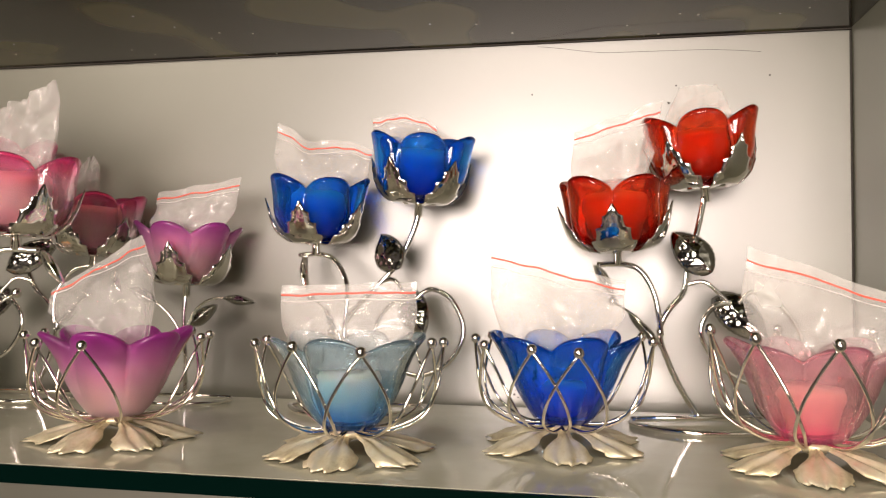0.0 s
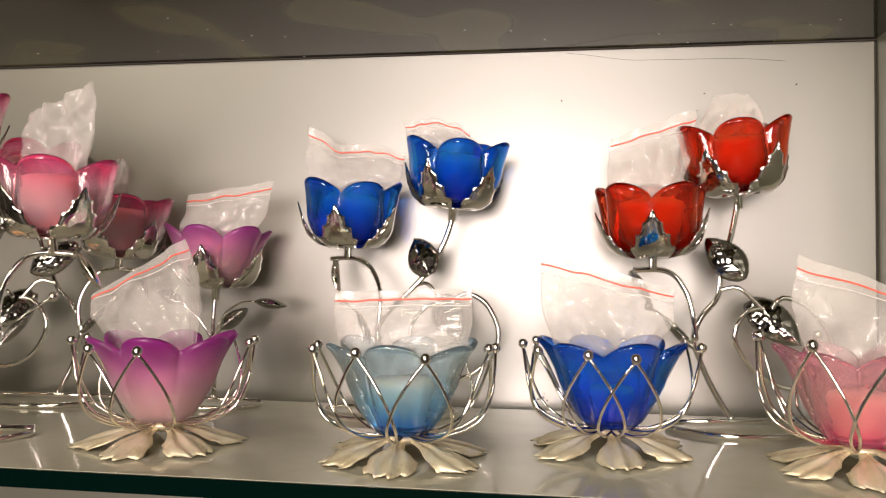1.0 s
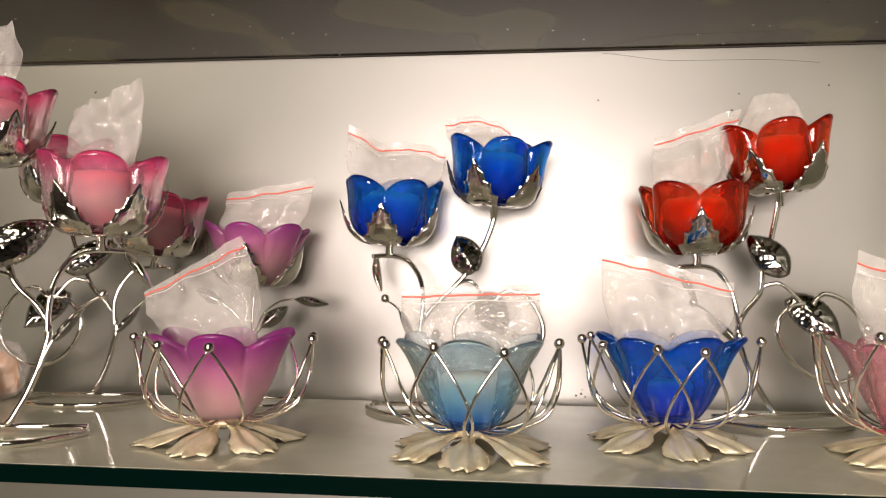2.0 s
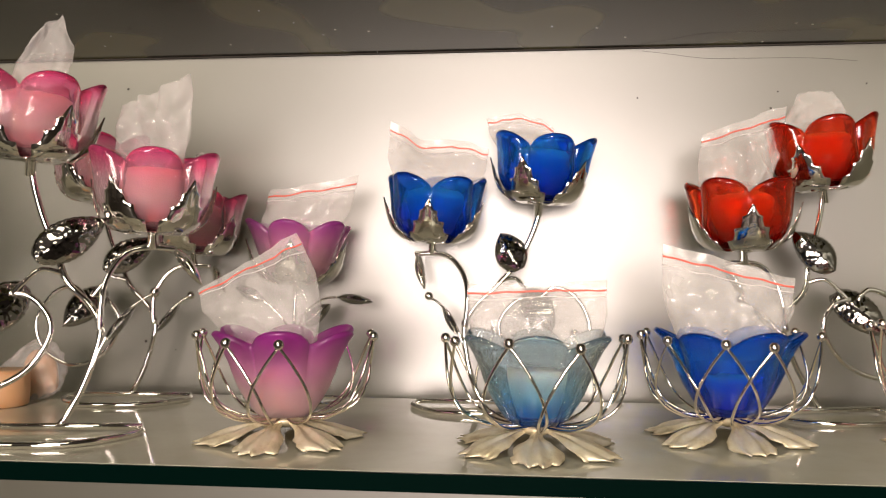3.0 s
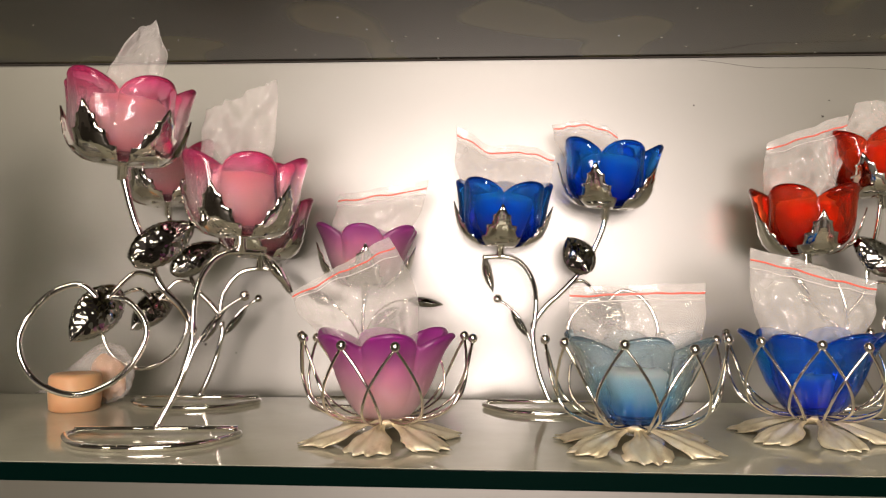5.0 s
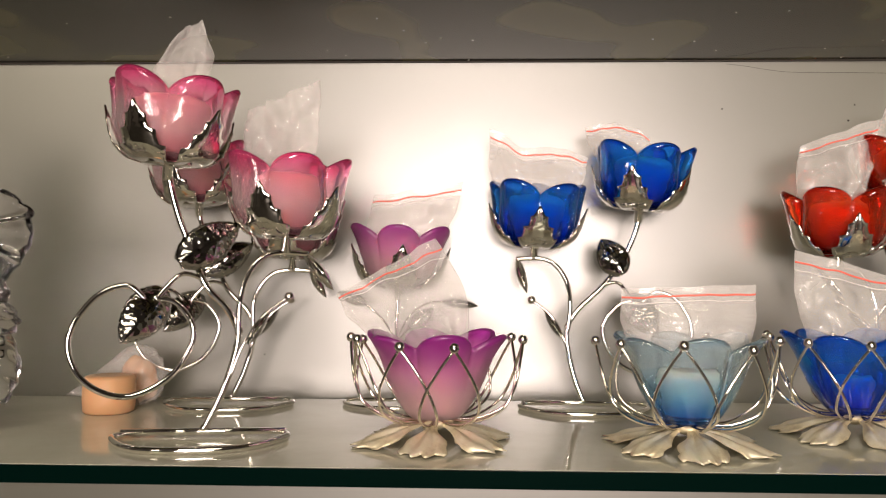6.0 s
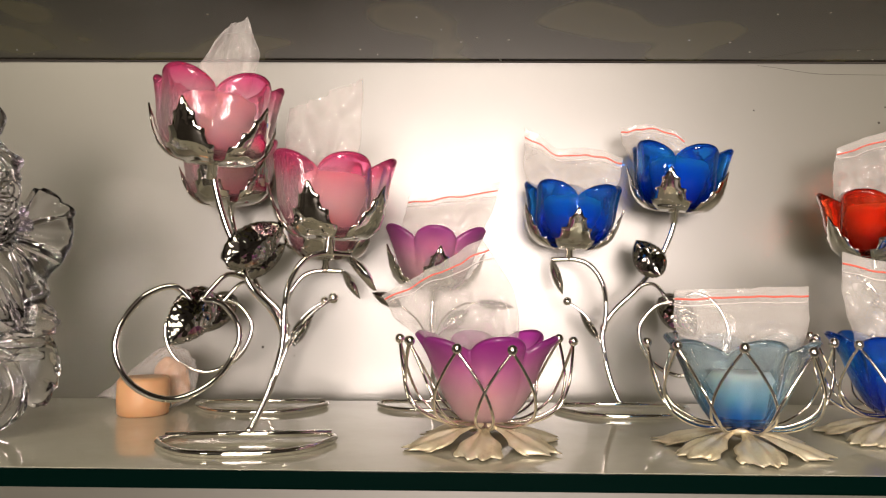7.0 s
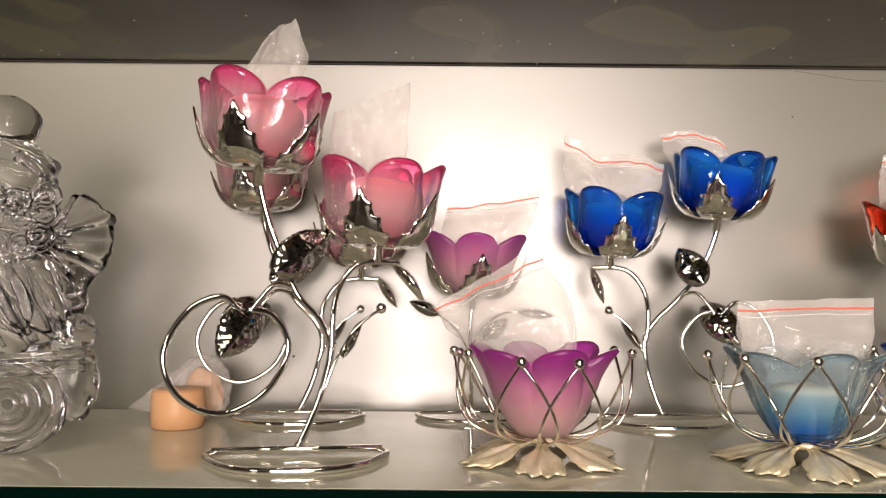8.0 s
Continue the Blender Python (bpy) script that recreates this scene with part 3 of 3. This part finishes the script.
# ---- zip bags tucked into the cups ----
def zip_bag(x, y, z, low_width, width, height, label, tilt=0.0, skew=0.0, yaw=0.0, back=0.0, puff=0.007, crumple=0.006, seed=1, line=True, round_top=0.0, tip=1.0, sag=0.0):
    """A crumpled clear bag, mouth up. tilt: slope of the mouth; skew: how far it leans along its width; tip: width share at the very top."""
    root = tagged(new("zip_bag"), label, "plastic bag", "zip bags")
    root.location, root.rotation_euler = (x, y, z), (0, 0, radians(yaw))
    nu, nv = 28, 26

    def at(u, v, face):
        w = low_width + (width - low_width) * min(1, v * 1.7) ** 0.7
        if v > 0.5:
            w *= 1 - (1 - tip) * (v - 0.5) * 2
        o = Vector((u * 3.1 + seed * 7.7, v * 3.3, seed * 1.9 + face * 0.35 * (1 - v)))
        fold = noise.noise(o) + 0.55 * noise.noise(o * 2.3 + Vector((3, 1, 2))) + 0.3 * abs(noise.noise(o * 4.6))
        flat = 0.25 if line and v > 0.78 else 1.0
        px = u * w / 2 + skew * v + crumple * 0.5 * noise.noise(o + Vector((9, 4, 1))) * (1 - 0.5 * v)
        pz = height * v + math.tan(radians(tilt)) * px * v - round_top * u * u * v - sag * v * math.exp(-((u + 0.3) / 0.45) ** 2) + crumple * 0.35 * noise.noise(o + Vector((1, 8, 5)))
        py = back * v + face * puff * math.sin(math.pi * min(1, v * 1.12)) * max(0, 1 - u * u) ** 0.6 + crumple * fold * flat
        return Vector((px, py, pz))

    bm = bmesh.new()
    grids = [[[bm.verts.new(at(2 * j / nu - 1, i / nv, face)) for j in range(nu + 1)] for i in range(nv + 1)] for face in (-1, 1)]
    for g in grids:
        for i in range(nv):
            for j in range(nu):
                bm.faces.new((g[i][j], g[i][j + 1], g[i + 1][j + 1], g[i + 1][j]))
    part("film", bm, FILM, root)
    for side in (-1, 1):
        part("seam", tube(bmesh.new(), [at(side, i / nv, 0) for i in range(nv + 1)], 0.00035, 5), FILM, root)
    if line:
        for name, v, half, m in (("red_strip", 0.885, 0.0006, RED_LINE), ("pale_strip", 0.81, 0.0003, PALE_LINE)):
            rows = [[at(2 * j / nu - 1, v, -1) + Vector((0, -0.0008, dz)) for j in range(nu + 1)] for dz in (-half, half)]
            part(name, sheet(rows, 0.0003), m, root)
    return root


CLEAR = "clear zip bag with red closing line in "
zip_bag(-0.140, 0.552, 0.060, 0.075, 0.098, 0.060, CLEAR + "the pale blue cup", tilt=2, seed=1, puff=0.012, crumple=0.004)
zip_bag(0.002, 0.596, 0.062, 0.052, 0.096, 0.075, CLEAR + "the cobalt blue cup", tilt=-15, skew=0.002, seed=2, puff=0.012)
zip_bag(0.182, 0.575, 0.062, 0.070, 0.120, 0.068, CLEAR + "the pink cup", tilt=-20, skew=0.010, seed=3, puff=0.012)
zip_bag(-0.334, 0.566, 0.066, 0.056, 0.094, 0.090, CLEAR + "the purple cup", tilt=30, skew=-0.036, back=0.036, seed=4, puff=0.018, crumple=0.009, tip=0.85)
zip_bag(-0.370, 0.738, 0.150, 0.055, 0.088, 0.062, CLEAR + "the purple rose", tilt=9, skew=0.018, seed=5)
zip_bag(-0.236, 0.762, 0.196, 0.060, 0.098, 0.072, CLEAR + "a blue rose", tilt=-17, skew=0.004, seed=6, crumple=0.010, sag=0.012)
zip_bag(-0.140, 0.766, 0.238, 0.050, 0.066, 0.046, CLEAR + "a blue rose", tilt=-9, skew=-0.012, seed=7, round_top=0.010, crumple=0.009)
zip_bag(0.040, 0.722, 0.190, 0.050, 0.075, 0.074, CLEAR + "a red rose", tilt=19, skew=0.012, seed=8, crumple=0.007)
zip_bag(0.122, 0.742, 0.240, 0.045, 0.055, 0.058, "crumpled clear bag in a red rose", tilt=4, seed=9, line=False, crumple=0.009, tip=0.6)
zip_bag(-0.538, 0.577, 0.268, 0.045, 0.050, 0.052, "crumpled clear bag rising from a pink rose", tilt=28, skew=0.012, seed=10, line=False, tip=0.35)
zip_bag(-0.465, 0.630, 0.200, 0.052, 0.062, 0.082, "crumpled clear bag rising from a pink rose", tilt=22, skew=0.002, seed=11, line=False, crumple=0.010)
zip_bag(-0.474, 0.725, 0.205, 0.040, 0.030, 0.038, "small clear bag in a pink rose", skew=0.012, seed=12, line=False, tip=0.2)

# ---- loose candle with its torn bag ----
candle = tagged(new("loose_candle"), "peach wax candle lying on the glass shelf", "candle")
candle.location, candle.scale = (-0.637, 0.690, 0), (0.96, 0.96, 1.15)
bm = bmesh.new()
lathe(bm, [(0.021, 0.0), (0.0235, 0.0015), (0.0245, 0.012), (0.0240, 0.027), (0.0215, 0.0295), (0.004, 0.0290)], 36)
part("wax", bm, PEACH_WAX, candle)
bag = tagged(new("torn_bag"), "crumpled brownish clear bag behind the loose candle", "plastic bag")
bag.location = (-0.629, 0.733, 0.0)
bm = bmesh.new()
bmesh.ops.create_icosphere(bm, subdivisions=5, radius=1)
for v in bm.verts:
    o = v.co * 1.6
    k = 1 + 0.28 * noise.noise(o + Vector((2, 2, 2))) + 0.16 * abs(noise.noise(o * 2.7)) + 0.05 * noise.noise(o * 7)
    tail = max(0.0, -v.co.x - 0.45)
    v.co = Vector((v.co.x * 0.025 * k - 0.085 * tail, v.co.y * 0.016 * k * (1 - tail), max(0.0006, 0.028 - 0.036 * tail + v.co.z * 0.030 * k * (1 - 1.75 * tail))))
part("film", bm, FILM, bag)
bm = bmesh.new()
bmesh.ops.create_icosphere(bm, subdivisions=4, radius=1)
for v in bm.verts:
    k = 1 + 0.2 * noise.noise(v.co * 1.7 + Vector((5, 1, 0)))
    v.co = Vector((0.002 + v.co.x * 0.018 * k, v.co.y * 0.010 * k, max(0.0012, 0.024 + v.co.z * 0.023 * k)))
part("wax_lump", bm, PEACH_WAX, bag, "peach wax inside the bag")

# ---- crystal figure ----
def crystal_figure(x, y):
    """A moulded clear ornament: bulbous top, a bed of blossoms, a fanned veil, swept folds, a ledge and a scrolled foot."""
    bm = bmesh.new()
    rng = random.Random(5)

    def lump(c, r, amp, freq, sub=4):
        made = bmesh.ops.create_icosphere(bm, subdivisions=sub, radius=1)["verts"]
        off = Vector((rng.uniform(0, 9), rng.uniform(0, 9), rng.uniform(0, 9)))
        for v in made:
            o = v.co * freq + off
            k = 1 + amp * (noise.noise(o) + 0.5 * math.sin(6 * o.z + 3 * o.x + 2 * noise.noise(o * 1.5)))
            v.co = Vector((c[0] + v.co.x * r[0] * k, c[1] + v.co.y * r[1] * k, max(0.0, c[2] + v.co.z * r[2] * k)))

    lump((0.0, 0, 0.252), (0.027, 0.022, 0.021), 0.05, 1.4)
    lump((-0.002, 0.0, 0.212), (0.043, 0.026, 0.030), 0.10, 2.0, 5)
    lump((0.0, 0.0, 0.168), (0.052, 0.028, 0.030), 0.10, 2.2, 5)
    lump((0.004, 0.0, 0.118), (0.062, 0.030, 0.048), 0.09, 2.0, 5)
    lump((0.052, 0.0, 0.090), (0.024, 0.016, 0.016), 0.14, 1.9)
    lump((0.060, 0.0, 0.052), (0.018, 0.014, 0.030), 0.10, 1.8)
    # bent arm at the shoulder
    tube(bm, curve([(0.022, -0.020, 0.222), (0.038, -0.024, 0.214), (0.046, -0.024, 0.203), (0.036, -0.030, 0.190), (0.014, -0.032, 0.186)], 6), 0.0052, 9)
    # fanned veil with a scalloped edge
    rows = []
    for i in range(9):
        s = i / 8
        row = []
        for j in range(33):
            a = radians(46 - 112 * j / 32)
            reach = float(np.interp(-math.degrees(a), (-46, -38, -24, -13, 5, 21, 33, 45, 66), (0.043, 0.051, 0.054, 0.064, 0.055, 0.060, 0.052, 0.060, 0.066)))
            fold = 0.010 * noise.noise(Vector((j * 0.33, s * 1.5, 7))) + 0.005 * math.sin(j * 0.8 + 3 * s) + 0.004 * noise.noise(Vector((s * 9, j * 0.6, 2)))
            row.append(Vector((0.032 + reach * s * math.cos(a), -0.008 + 0.7 * fold * (0.4 + s), 0.162 + reach * s * math.sin(a))))
        rows.append(row)
    sheet(rows, 0.0045, bm)
    # swept folds, from the shoulder down and across
    for k in range(17):
        u = k / 16
        top = (-0.050 + 0.085 * u, -0.022 - 0.006 * math.sin(3 * u), 0.160 - 0.018 * u + 0.006 * math.sin(k * 2.3))
        mid = (-0.034 + 0.092 * u, -0.034, 0.124 - 0.016 * u + 0.008 * math.sin(k * 1.7))
        low = (0.000 + 0.066 * u + 0.008 * math.sin(k), -0.030, 0.082 + 0.010 * u + 0.006 * math.sin(k * 1.9))
        tube(bm, curve([top, mid, low], 8), 0.0036 + 0.0016 * (k % 3), 8, taper=lambda a: 0.35 + 0.8 * math.sin(math.pi * a))
    # blossoms: nested rings
    for k in range(15):
        cx, cz = -0.030 + 0.082 * (k % 5) / 4 + rng.uniform(-0.006, 0.006), 0.158 + 0.016 * (k // 5) + rng.uniform(-0.004, 0.004)
        for r, t in ((0.0088, 0.0026), (0.0055, 0.0022), (0.0022, 0.0020)):
            tube(bm, curve([(cx + r * math.cos(a), -0.030 - 0.5 * (0.0085 - r), cz + r * math.sin(a)) for a in (2 * math.pi * q / 9 for q in range(9))], 3, True), t, 7, True)
    # two ledges over the foot
    for z, t in ((0.074, 0.0042), (0.064, 0.0034)):
        tube(bm, curve([(-0.070, -0.016, z), (0.0, -0.036, z - 0.003), (0.074, -0.014, z)], 8), t, 8)
    # scrolled foot: nested rings
    for cx in (-0.052, 0.022):
        for r, t in ((0.0325, 0.0045), (0.0240, 0.0040), (0.0160, 0.0038), (0.0080, 0.0040)):
            tube(bm, curve([(cx + 1.12 * r * math.cos(a), -0.020 - 0.1 * (0.0325 - r), 0.0375 + r * math.sin(a)) for a in (2 * math.pi * k / 12 for k in range(12))], 4, True), t, 8, True)
        lump((cx, -0.004, 0.036), (0.036, 0.014, 0.035), 0.03, 1.5)
    ob = tagged(part("crystal_figure", bm, CRYSTAL), "clear crystal ornament with carved folds, blossoms and scrolled foot", "ornament")
    ob.location = (x, y, 0)
    return ob


crystal_figure(-0.744, 0.590)

# ---- marks on the panels ----
def panel_marks():
    rng = random.Random(3)
    bm = bmesh.new()
    for x, z, r in MARKS:
        lathe_at = bmesh.ops.create_circle(bm, cap_ends=True, segments=9, radius=r, matrix=Matrix.Translation((x, WALL_Y - 0.0006, z)) @ Euler((radians(90), 0, 0)).to_matrix().to_4x4())
        for v in lathe_at["verts"]:
            v.co.x += rng.uniform(-0.3, 0.3) * r
            v.co.z += rng.uniform(-0.3, 0.3) * r
    tagged(part("trim_specks", bm, SEAM), "small dark specks on the white back panel", "marks", kind="structure")
    bm = bmesh.new()
    tube(bm, curve(CRACK, 6), 0.00018, 5)
    tagged(part("trim_crack", bm, SEAM), "thin dark scratch along the top of the back panel", "scratch", kind="structure")


MARKS = ((-0.558, 0.052, 0.0014), (-0.524, 0.043, 0.0008), (-0.584, 0.330, 0.0013), (-0.030, 0.311, 0.0010), (0.111, 0.315, 0.0010), (0.104, 0.298, 0.0012), (0.198, 0.322, 0.0009), (-0.052, 0.006, 0.0012), (-0.047, 0.008, 0.0013), (-0.043, 0.005, 0.0010), (-0.046, 0.012, 0.0007))
CRACK = ((-0.025, 0.815, 0.3602), (-0.005, 0.815, 0.3577), (0.036, 0.815, 0.3515), (0.071, 0.815, 0.3505), (0.142, 0.815, 0.3495), (0.190, 0.815, 0.3454))
panel_marks()
